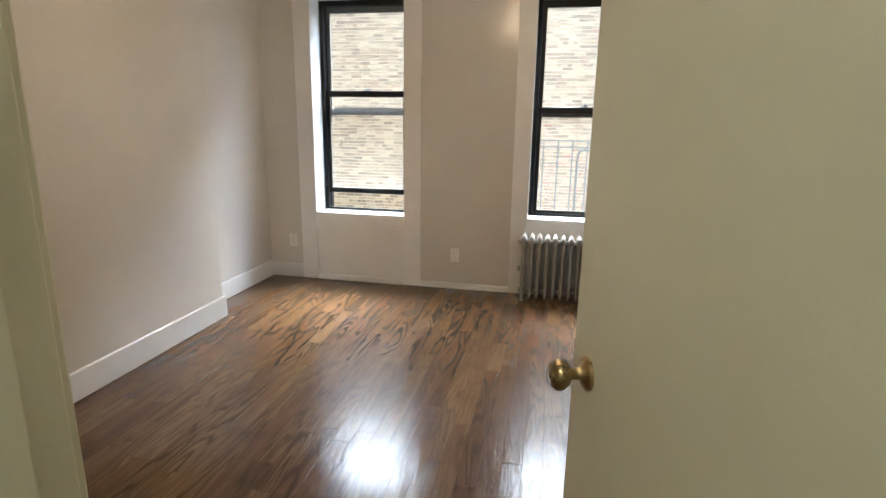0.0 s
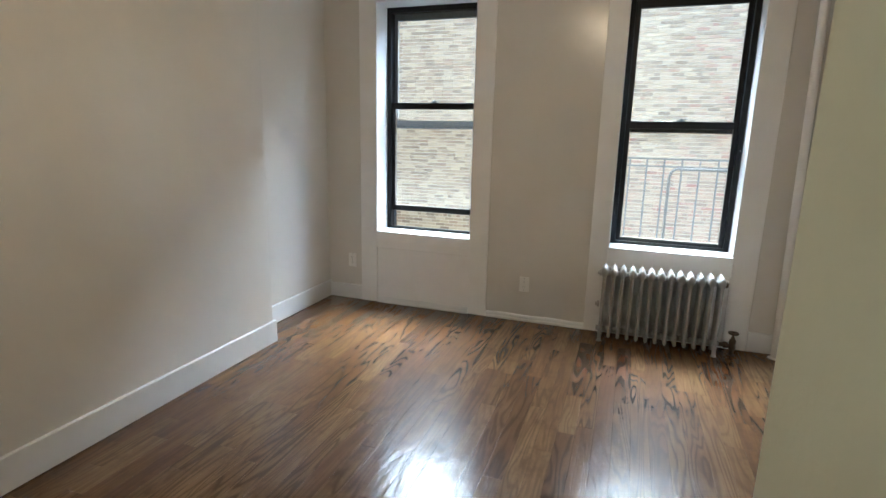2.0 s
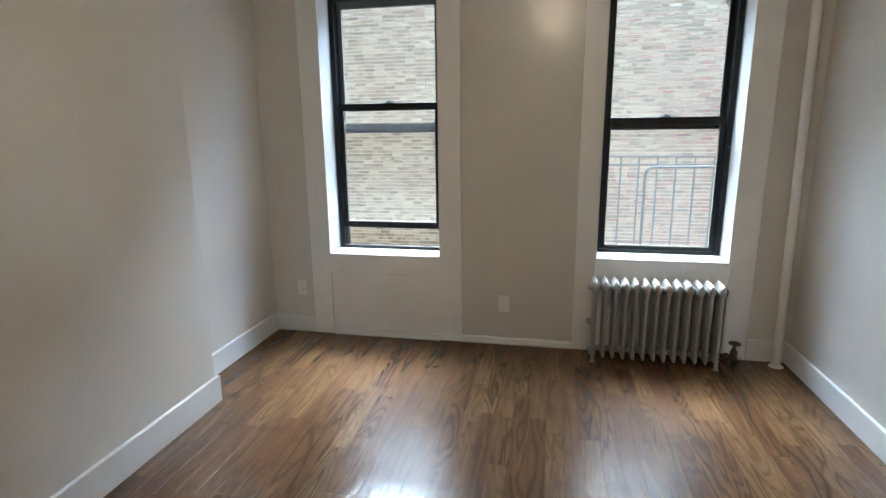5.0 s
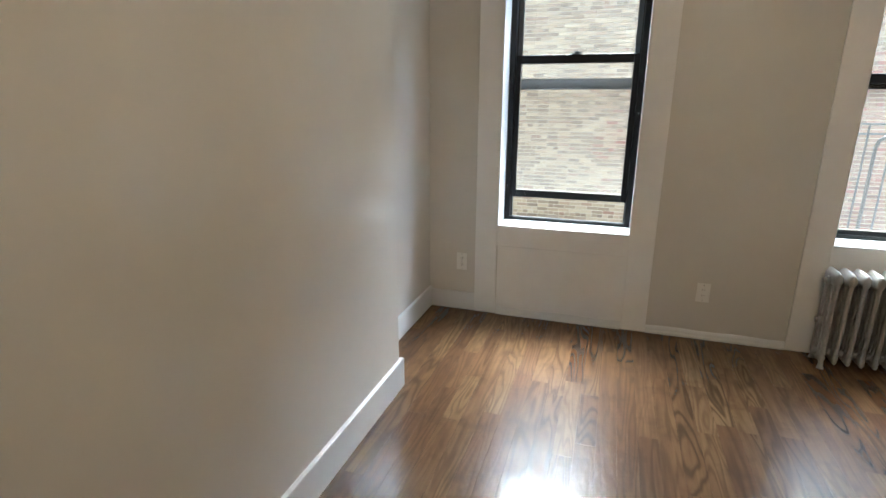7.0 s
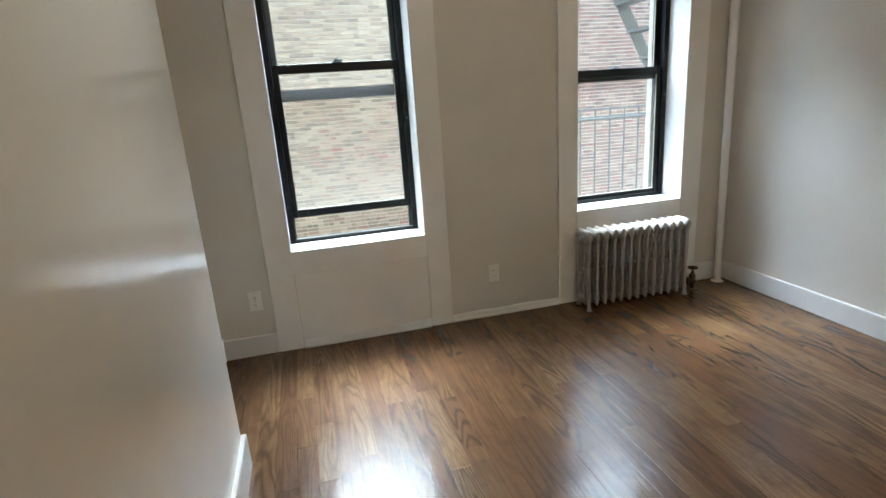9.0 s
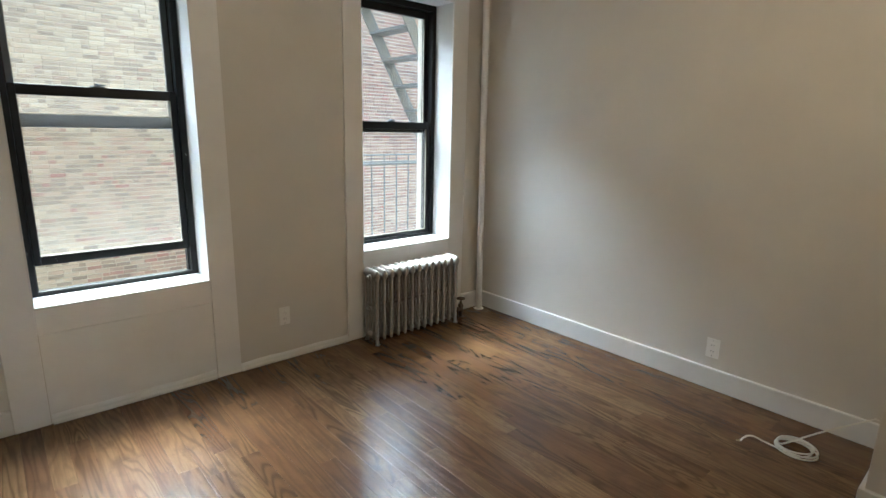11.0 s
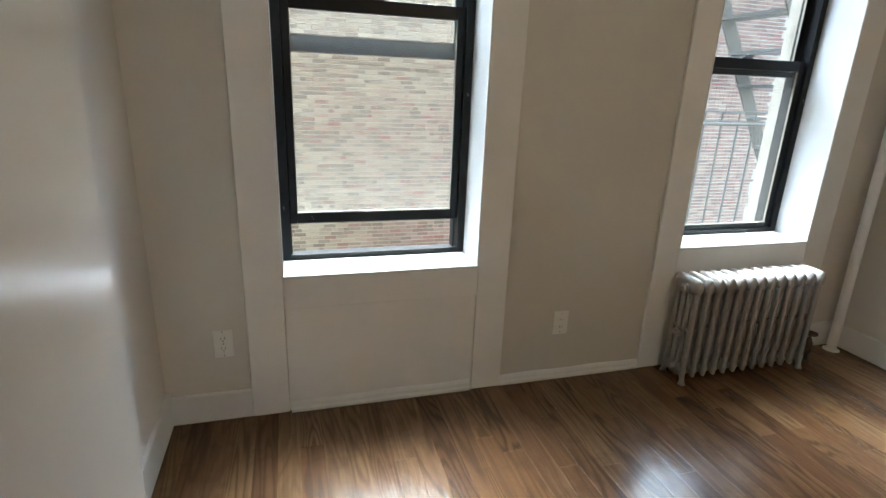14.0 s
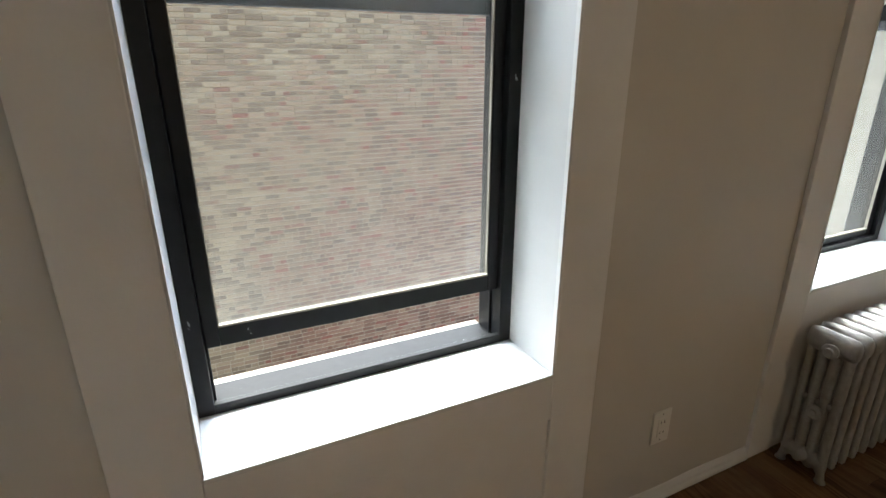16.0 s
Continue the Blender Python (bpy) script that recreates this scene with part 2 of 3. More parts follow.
def add_tube(bm, a, b, r, seg=10, r2=None):
    a, b = Vector(a), Vector(b)
    q = (b - a).to_track_quat("Z", "Y")
    rings = []
    for c, rad in ((a, r), (b, r if r2 is None else r2)):
        rings.append([bm.verts.new(c + q @ Vector((rad * math.cos(k * math.tau / seg), rad * math.sin(k * math.tau / seg), 0))) for k in range(seg)])
    for k in range(seg):
        bm.faces.new((rings[0][k], rings[0][(k + 1) % seg], rings[1][(k + 1) % seg], rings[1][k]))
    bm.faces.new(rings[0][::-1])
    bm.faces.new(rings[1])


def add_spin(bm, profile, centre, axis="z", seg=20):
    """A turned shape from (radius, height) pairs."""
    cx, cy, cz = centre
    rings = []
    for r, h in profile:
        ring = []
        for k in range(seg):
            u, w = max(r, 0.0004) * math.cos(k * math.tau / seg), max(r, 0.0004) * math.sin(k * math.tau / seg)
            ring.append(bm.verts.new({"z": (cx + u, cy + w, cz + h), "x": (cx + h, cy + u, cz + w), "y": (cx + w, cy + h, cz + u)}[axis]))
        rings.append(ring)
    for r0, r1 in zip(rings, rings[1:]):
        for k in range(seg):
            bm.faces.new((r0[k], r0[(k + 1) % seg], r1[(k + 1) % seg], r1[k]))
    bm.faces.new(rings[0][::-1])
    bm.faces.new(rings[-1])


def finish(bm, name, mat, parent=None, bevel=0.0, seg=2, smooth=False, weld=False):
    if weld:
        bmesh.ops.remove_doubles(bm, verts=bm.verts, dist=0.0001)
    if bevel:
        bmesh.ops.bevel(bm, geom=list(bm.edges), offset=bevel, segments=seg, affect="EDGES", profile=0.5, clamp_overlap=True)
    bmesh.ops.recalc_face_normals(bm, faces=bm.faces)
    me = bpy.data.meshes.new(name)
    bm.to_mesh(me)
    bm.free()
    me.materials.append(mat)
    if smooth:
        me.shade_smooth()
    ob = new(name, me)
    ob.parent = parent
    return ob


def boxes(name, mat, items, parent=None, bevel=0.0, seg=2):
    bm = bmesh.new()
    for it in items:
        add_box(bm, *it)
    return finish(bm, name, mat, parent, bevel, seg)


def structure(ob, label, category):
    return tagged(ob, label, category, kind="structure")


def thing(name, label, category, at=(0, 0, 0), group="", kind=""):
    ob = new(name)
    ob.location = at
    return tagged(ob, label, category, group, kind)


# ---- plan ----
XL, XB, XR, XV = -1.64, -1.424, 1.803, 1.14        # alcove wall, chimney breast, right wall, closet wall
YD, YC, YN = 0.50, 1.64, 4.405                     # door wall, closet return, window wall
B0, B1 = 1.622, 3.335                              # chimney breast from and to
CEILING, OUT = 2.62, 4.80
DL, DR, DH = 0.400, 1.103, 2.03                    # doorway
W1, W2 = (-1.18, -0.39, 0.603, 2.34), (0.629, 1.412, 0.630, 2.34)
LIN = 0.012                                        # thickness of the window linings

# floor slab
structure(boxes("floor", SUBFLOOR, [(XL - 0.12, XR + 0.12, -1.3, YN, -0.18, -0.016)]), "dark subfloor under stained strip oak boards", "floor")
FLOOR = bpy.data.objects["floor"]
structure(boxes("ceiling", CEIL, [(XL - 0.12, XR + 0.12, -1.3, YN, CEILING, CEILING + 0.15)]), "plain white painted plaster ceiling", "ceiling")


def pierced(x0, x1, z0, z1, holes, y0, y1):
    """Boxes that fill a wall round its holes, which are given from left to right."""
    out, x = [], x0
    for a, b, c, d in holes:
        out += [(x, a, y0, y1, z0, z1), (a, b, y0, y1, z0, c), (a, b, y0, y1, d, z1)]
        x = b
    return out + [(x, x1, y0, y1, z0, z1)]


grown = [(a - LIN, b + LIN, c - LIN, d + LIN) for a, b, c, d in (W1, W2)]
structure(boxes("wall_north", WALL, pierced(XL - 0.12, XR + 0.12, -0.18, CEILING + 0.15, grown, YN, 4.60)), "greige painted plaster wall with two window openings", "wall")
outer = [(a - 0.03, b + (0.03 if a < 0 else -0.02), c - 0.09, d - 0.0) for a, b, c, d in (W1, W2)]
structure(boxes("facade", STONE, pierced(-5.0, 5.5, -7.0, 6.4, outer, 4.70, 4.775)), "pale stone outer face of the building", "facade")
structure(boxes("wall_west", WALL, [(XL - 0.12, XL, -1.3, YN, -0.18, CEILING)]), "greige painted alcove wall beside the chimney breast", "wall")
structure(boxes("chimney_breast", WALL, [(XL + 0.001, XB, B0, B1, -0.016, CEILING)], bevel=0.004), "greige painted chimney breast standing out from the wall", "wall")
structure(boxes("wall_east", WALL, [(XR, XR + 0.12, -1.3, YN, -0.18, CEILING)]), "greige painted plain plaster wall", "wall")
structure(boxes("wall_closet", WALL, [(XV, XR, YD + 0.0, YC, -0.016, CEILING)], bevel=0.003), "greige painted wall beside the entrance door", "wall")
structure(boxes("wall_south", WALL, [(XL, DL, YD - 0.12, YD, -0.016, CEILING), (DR, XR, YD - 0.12, YD, -0.016, CEILING), (DL, DR, YD - 0.12, YD, DH, CEILING)]),
          "greige painted wall with the doorway", "wall")
structure(boxes("wall_hall", WALL, [(XL, XR, -1.3, -1.2, -0.016, CEILING)]), "plain painted wall of the hall", "wall")

# door frame, with a stop and a stepped casing on both sides
bm = bmesh.new()
for xa, xb in ((DL - 0.001, DL + 0.018), (DR - 0.018, DR + 0.001)):
    add_box(bm, xa, xb, YD - 0.125, YD + 0.003, -0.002, DH)
add_box(bm, DL, DR, YD - 0.125, YD + 0.003, DH - 0.018, DH + 0.001)
add_box(bm, DL + 0.018, DL + 0.03, YD - 0.07, YD - 0.04, -0.002, DH - 0.018)
for ya, yb in ((YD - 0.14, YD - 0.121), (YD + 0.001, YD + 0.018)):
    add_box(bm, DL - 0.085, DL + 0.008, ya, yb, -0.002, DH + 0.085)
    add_box(bm, DL + 0.008, DR - 0.008, ya, yb, DH - 0.008, DH + 0.085)
    if yb < YD:
        add_box(bm, DR - 0.008, DR + 0.085, ya, yb, -0.002, DH + 0.085)
structure(finish(bm, "door_frame", DOORPAINT, bevel=0.003), "cream painted wooden door frame", "door frame")


# ---- baseboards ----
BH, BT = 0.140, 0.018


def baseboard(x0, y0, x1, y1, side, h=BH, t=BT, name="baseboard", label="tall white painted wooden baseboard"):
    """A board along the wall from one point to the other; side is the way into the room."""
    d = Vector((x1 - x0, y1 - y0, 0))
    n, u = Vector((*side, 0)), d.normalized()
    bm = bmesh.new()
    prof = [(0, 0.0045), (t, 0.0045), (t, h - 0.005), (t - 0.0015, h - 0.0015), (t - 0.005, h), (0, h)]
    a = [bm.verts.new(Vector((x0, y0, z)) + n * o) for o, z in prof]
    b = [bm.verts.new(Vector((x1, y1, z)) + n * o) for o, z in prof]
    for i in range(len(prof)):
        j = (i + 1) % len(prof)
        bm.faces.new((a[i], a[j], b[j], b[i]))
    bm.faces.new(a[::-1])
    bm.faces.new(b)
    return structure(finish(bm, name, TRIM), label, "baseboard")


baseboard(XB, B0 - BT, XB, B1 + BT, (1, 0), 0.150)
baseboard(XL, B1, XB, B1, (0, 1), 0.150)
baseboard(XL, B0, XB, B0, (0, -1))
baseboard(XL, B1 + BT, XL, YN, (1, 0))
baseboard(XL, YD, XL, B0 - BT, (1, 0))
baseboard(XL + BT, YN, -1.326, YN, (0, -1), 0.125, 0.0155)
baseboard(XR, YC, XR, 3.36, (-1, 0), 0.130)
baseboard(XR, 3.36, XR, YN, (-1, 0), 0.132, 0.0183)
baseboard(1.562, YN, XR - BT, YN, (0, -1))
baseboard(XV - BT, YC, XR - BT, YC, (0, 1))
baseboard(XV, YD, XV, YC, (-1, 0))
baseboard(XL + BT, YD, DL - 0.086, YD, (0, 1))


def shoe(x0, x1, y, name="shoe_moulding"):
    """A low wavy strip of moulding on the floor against the wall."""
    bm = bmesh.new()
    prof = [(0, 0.001), (0.017, 0.001), (0.018, 0.010), (0.013, 0.020), (0.011, 0.032), (0.005, 0.043), (0, 0.046)]
    rows = []
    for k in range(9):
        x = x0 + (x1 - x0) * k / 8
        w = 0.003 * math.sin(k * 1.7 + x0 * 5)
        rows.append([bm.verts.new((x, y - o, z + (w + 0.003 if z > 0.005 else 0))) for o, z in prof])
    for a, b in zip(rows, rows[1:]):
        for i in range(len(prof) - 1):
            bm.faces.new((a[i], a[i + 1], b[i + 1], b[i]))
    bm.faces.new(rows[0])
    bm.faces.new(rows[-1][::-1])
    return structure(finish(bm, name, TRIM), "low white painted moulding strip along the floor", "moulding")


shoe(-0.245, 0.500, YN)
shoe(-1.174, -0.392, YN - 0.006)

# ---- windows ----
YF = 4.389                                          # face of the casings


def window(name, w, left, right, lower_at, recess_panel, label):
    x0, x1, z0, z1 = w
    root = structure(thing(name, "", "window", (0.5 * (x0 + x1), 4.6, z0)), label, "window")
    off = Matrix.Translation((-0.5 * (x0 + x1), -4.6, -z0))

    def part(pname, mat, items, bevel=0.0):
        bm = bmesh.new()
        for it in items:
            add_box(bm, *it)
        bm.transform(off)
        return finish(bm, pname, mat, root, bevel)
    top = z1 + 0.13
    # casing boards, apron and panel, down to the floor
    part("casing", CASING, [(left, x0 - 0.0025, YF, YN, 0.002, top)], 0.0025)
    part("casing", CASING, [(x1 + 0.004, right, YF, YN, 0.002, top)], 0.0025)
    part("casing", CASING, [(x0 - 0.003, x1 + 0.003, YF, YN, z1 + 0.004, top)], 0.0025)
    part("apron", CASING, [(x0 - 0.0022, x1 + 0.0038, YF + 0.0005, YN, z0 - 0.135, z0 - 0.002)], 0.002)
    if recess_panel:
        part("panel", CASING, [(x0 + 0.001, x1 + 0.0038, YN - 0.006, YN, 0.002, z0 - 0.139)])
    else:
        part("panel", CASING, [(x0 + 0.001, x1 - 0.001, YF + 0.004, YN, 0.002, z0 - 0.137)])
    # deep painted linings and stool
    yb = 4.585
    part("lining", TRIM, [(x0 - LIN, x0, YF + 0.0015, yb, z0 - LIN, z1 + LIN)])
    part("lining", TRIM, [(x1, x1 + LIN, YF + 0.0015, yb, z0 - LIN, z1 + LIN)])
    part("lining", TRIM, [(x0, x1, YF + 0.0015, yb, z1, z1 + LIN)])
    part("sill", TRIM, [(x0, x1, YF - 0.003, yb, z0 - LIN, z0)], 0.002)
    # narrow bead round the mouth of the linings
    part("bead", CASING, [(x0, x0 + 0.0025, YF - 0.001, YF + 0.012, z0 + 0.001, z1), (x1 - 0.0025, x1, YF - 0.001, YF + 0.012, z0 + 0.001, z1),
                          (x0 + 0.003, x1 - 0.003, YF - 0.001, YF + 0.012, z1 - 0.0025, z1)])
    # black outer frame with channels
    f = 0.034
    part("frame", BLACK, [(x0, x0 + f, 4.585, 4.70, z0 - 0.01, z1), (x1 - f, x1, 4.585, 4.70, z0 - 0.01, z1),
                          (x0 + f, x1 - f, 4.585, 4.70, z1 - 0.04, z1), (x0 + f, x1 - f, 4.585, 4.60, z0 - 0.01, z0 + 0.022),
                          (x0 + f, x0 + f + 0.006, 4.632, 4.640, z0, z1 - 0.04), (x1 - f - 0.006, x1 - f, 4.632, 4.640, z0, z1 - 0.04),
                          (x0 + f, x1 - f, 4.60, 4.70, z0 - 0.03, z0 + 0.004)], 0.0015)

    def sash(pname, za, zb, y, low_h, top_h, stile, glass, mat):
        a, b = x0 + f + 0.002, x1 - f - 0.002
        bm = bmesh.new()
        for it in ((a, a + stile, y, y + 0.028, za, zb), (b - stile, b, y, y + 0.028, za, zb),
                   (a + stile, b - stile, y, y + 0.028, za, za + low_h), (a + stile, b - stile, y, y + 0.028, zb - top_h, zb)):
            add_box(bm, *it)
        bm.transform(off)
        s = finish(bm, pname, mat, root, 0.003)
        bm = bmesh.new()
        add_box(bm, a + stile - 0.004, b - stile + 0.004, y + 0.012, y + 0.016, za + low_h - 0.004, zb - top_h + 0.004)
        bm.transform(off)
        g = finish(bm, "pane", glass, s)
        g.visible_shadow = False
        bm = bmesh.new()
        e = 0.005
        for it in ((a + stile, b - stile, y - 0.001, y + 0.012, za + low_h, za + low_h + e), (a + stile, a + stile + e * 0.5, y + 0.002, y + 0.012, za + low_h + e, zb - top_h),
                   (b - stile - e * 0.5, b - stile, y + 0.002, y + 0.012, za + low_h + e, zb - top_h)):
            add_box(bm, *it)
        bm.transform(off)
        finish(bm, "gasket", STONE, s)
        return s
    sash("lower_sash", lower_at, lower_at + 0.873, 4.602, 0.044, 0.050, 0.030, GLASS if recess_panel else GLASSDUSTY, BLACK)
    sash("upper_sash", z1 - 0.04 - 0.872, z1 - 0.036, 4.642, 0.060, 0.052, 0.030, GLASSUP, BLACK if not recess_panel else GREYALU)
    # latch on the meeting rail
    bm = bmesh.new()
    xm, zl = 0.5 * (x0 + x1), lower_at + 0.873
    add_box(bm, xm - 0.03, xm + 0.03, 4.604, 4.626, zl, zl + 0.006)
    add_spin(bm, [(0.0, 0), (0.013, 0.002), (0.013, 0.011), (0.0, 0.013)], (xm, 4.615, zl + 0.006), "z", 12)
    add_box(bm, xm - 0.004, xm + 0.034, 4.606, 4.614, zl + 0.008, zl + 0.015)
    bm.transform(off)
    finish(bm, "latch", GREYALU, root)
    return root


window("window_1", W1, -1.324, -0.247, 0.754, True, "black double-hung window with raised lower sash in white casing")
window("window_2", W2, 0.500, 1.560, 0.632, False, "closed black double-hung window in white casing above the radiator")
structure(boxes("window_ledge", STONE, [(W1[0] - 0.05, W1[1] + 0.05, 4.776, 4.87, 0.42, 0.522)], bevel=0.006), "pale stone outer window ledge", "ledge")
structure(boxes("window_ledge", STONE, [(W2[0] - 0.05, W2[1] + 0.05, 4.776, 4.87, 0.42, 0.522)], bevel=0.006), "pale stone outer window ledge", "ledge")

# ---- the entrance door, standing half open ----
HINGE, ANGLE, DW = Vector((1.100, 0.498, 0.008)), 109.0, 0.645
door = structure(thing("door_1", "", "door", HINGE), "cream painted flush door standing half open", "door")
door.rotation_euler = (0, 0, radians(ANGLE))
bm = bmesh.new()
add_box(bm, 0, DW, 0, 0.036, 0, 2.0)
finish(bm, "leaf", DOORPAINT, door, 0.003)
for side in (1, -1):
    bm = bmesh.new()
    y = 0.036 if side > 0 else 0.0
    prof = [(0.0, 0), (0.030, 0.0005), (0.030, 0.004), (0.024, 0.008), (0.011, 0.012), (0.010, 0.030), (0.020, 0.036), (0.0265, 0.046), (0.0265, 0.056), (0.020, 0.064), (0.0, 0.067)]
    add_spin(bm, [(r, h * side) for r, h in prof], (DW - 0.065, y, 0.93), "y", 24)
    tagged(finish(bm, "knob", BRASS, door, smooth=True), "worn brass door knob")
for z in (0.22, 1.0, 1.78):
    bm = bmesh.new()
    add_tube(bm, (-0.004, 0.0, z), (-0.004, 0.0, z + 0.09), 0.006)
    finish(bm, "hinge", BRASS, door)


# ---- radiator ----
def radiator(x0, y0, n, pitch, depth, height):
    """A cast-iron column radiator; sections of four tubes between pointed headers, feet on the end ones."""
    root = thing("radiator", "silver painted cast-iron column radiator under the window", "radiator", (x0 + n * pitch / 2, y0 + depth / 2, 0))
    meshes = {}
    for k in range(n):
        end = k in (0, n - 1)
        if end not in meshes:
            bm = bmesh.new()
            foot = 0.05
            tw = depth / 4
            for c in range(4):
                yc = -depth / 2 + tw * (c + 0.5)
                rings = []
                for z, rx, ry in ((foot - 0.022, 0.006, tw * 0.30), (foot - 0.014, 0.0125, tw * 0.40), (foot + 0.02, 0.0120, tw * 0.42), (height * 0.5, 0.0120, tw * 0.40), (height - 0.085, 0.0120, tw * 0.40), (height - 0.05, 0.015, tw * 0.46)):
                    rings.append([bm.verts.new((rx * math.cos(a * math.tau / 10), yc + ry * math.sin(a * math.tau / 10), z)) for a in range(10)])
                for p, q in zip(rings, rings[1:]):
                    for a in range(10):
                        bm.faces.new((p[a], p[(a + 1) % 10], q[(a + 1) % 10], q[a]))
            # headers: rounded loaf profiles running front to back, the upper one rising to a ridge
            def loaf(z0, z1, ridge, w, depth=depth):
                rows = []
                for y, s in ((-depth / 2, 0.72), (-depth / 2 + 0.010, 0.93), (-depth / 2 + 0.03, 1.0), (0, 1.0), (depth / 2 - 0.03, 1.0), (depth / 2 - 0.010, 0.93), (depth / 2, 0.72)):
                    h, m = (z1 - z0) * s, 0.5 * (z0 + z1)
                    prof = [(-w * 0.55 * s, m - h / 2), (w * 0.55 * s, m - h / 2), (w * s, m - h * 0.15), (w * s, m + h * 0.15), (w * ridge * s, m + h / 2), (-w * ridge * s, m + h / 2), (-w * s, m + h * 0.15), (-w * s, m - h * 0.15)]
                    rows.append([bm.verts.new((x, y, z)) for x, z in prof])
                for p, q in zip(rows, rows[1:]):
                    for a in range(8):
                        bm.faces.new((p[a], p[(a + 1) % 8], q[(a + 1) % 8], q[a]))
                bm.faces.new(rows[0][::-1])
                bm.faces.new(rows[-1])
            loaf(height - 0.075, height, 0.16, 0.0215)
            loaf(foot - 0.012, foot + 0.045, 0.5, 0.0135, depth * 0.94)
            loaf(height * 0.52 - 0.012, height * 0.52 + 0.012, 0.6, 0.0085, depth * 0.86)
            # hubs that join the sections
            for z in (height - 0.055, foot + 0.02):
                add_tube(bm, (-pitch / 2, 0, z), (pitch / 2, 0, z), 0.019, 12)
            if end:
                for s in (-1, 1):
                    yy = s * (depth / 2 - 0.02)
                    rings = []
                    for z, r, dy in ((foot + 0.01, 0.019, 0), (0.04, 0.012, s * 0.006), (0.012, 0.013, s * 0.010), (0.0, 0.018, s * 0.012)):
                        rings.append([bm.verts.new((r * math.cos(a * math.tau / 10), yy + dy + r * math.sin(a * math.tau / 10), z)) for a in range(10)])
                    for p, q in zip(rings, rings[1:]):
                        for a in range(10):
                            bm.faces.new((p[a], p[(a + 1) % 10], q[(a + 1) % 10], q[a]))
                    bm.faces.new(rings[-1])
            bmesh.ops.recalc_face_normals(bm, faces=bm.faces)
            me = bpy.data.meshes.new("section")
            bm.to_mesh(me)
            bm.free()
            me.materials.append(SILVER)
            me.shade_smooth()
            meshes[end] = me
        s = new("section", meshes[end])
        s.parent = root
        s.location = (-n * pitch / 2 + (k + 0.5) * pitch, 0, 0)
    xl, xr = -n * pitch / 2, n * pitch / 2
    for z in (height - 0.055, 0.07 + 0.18):
        bm = bmesh.new()
        add_spin(bm, [(0.0, 0.012), (0.022, 0.010), (0.024, -0.002), (0.014, -0.006), (0.013, -0.016), (0.0, -0.018)], (xl, -0.01, z), "x", 12)
        tagged(finish(bm, "plug", SILVER, root), "silver painted end plug")
    bm = bmesh.new()
    add_spin(bm, [(0.0, -0.006), (0.024, -0.004), (0.024, 0.008), (0.012, 0.014), (0.0, 0.015)], (xr, 0, height - 0.055), "x", 12)
    finish(bm, "plug", BRONZE, root)
    return root


radiator(0.592, 4.205, 13, 0.0602, 0.150, 0.530)

# valve with a wheel, and its branch to the floor
valve = thing("radiator_valve", "dark bronze radiator valve with a round wheel handle", "valve", (1.455, 4.275, 0))
bm = bmesh.new()
add_tube(bm, (-0.085, 0, 0.070), (0, 0, 0.070), 0.013, 12)
add_tube(bm, (-0.052, 0, 0.070), (-0.026, 0, 0.070), 0.021, 6)
add_spin(bm, [(0.014, 0.0), (0.014, 0.045), (0.022, 0.05), (0.022, 0.068), (0.017, 0.075), (0.022, 0.09), (0.019, 0.108), (0.012, 0.115), (0.012, 0.128), (0.006, 0.131), (0.006, 0.15)], (0, 0, 0), "z", 14)
add_spin(bm, [(0.024, 0.0), (0.030, 0.002), (0.028, 0.006), (0.015, 0.008)], (0, 0, 0.0), "z", 16)
finish(bm, "body", BRONZE, valve, smooth=True)
bm = bmesh.new()
add_spin(bm, [(0.006, 0.148), (0.030, 0.149), (0.034, 0.154), (0.032, 0.160), (0.024, 0.158), (0.009, 0.160), (0.007, 0.166), (0.0, 0.167)], (0, 0, 0), "z", 16)
finish(bm, "wheel", BRONZE, valve)

# steam riser in the corner
riser = thing("riser_pipe", "painted steel steam riser pipe in the room corner", "pipe", (1.720, 4.335, 0))
bm = bmesh.new()
add_tube(bm, (0, 0, 0.002), (-0.045, 0, CEILING - 0.001), 0.024, 24)
finish(bm, "pipe", CASING, riser, smooth=False)
bm = bmesh.new()
add_spin(bm, [(0.0245, 0.0005), (0.042, 0.001), (0.041, 0.004), (0.031, 0.008), (0.0245, 0.009)], (0, 0, 0), "z", 20)
finish(bm, "collar", CASING, riser)


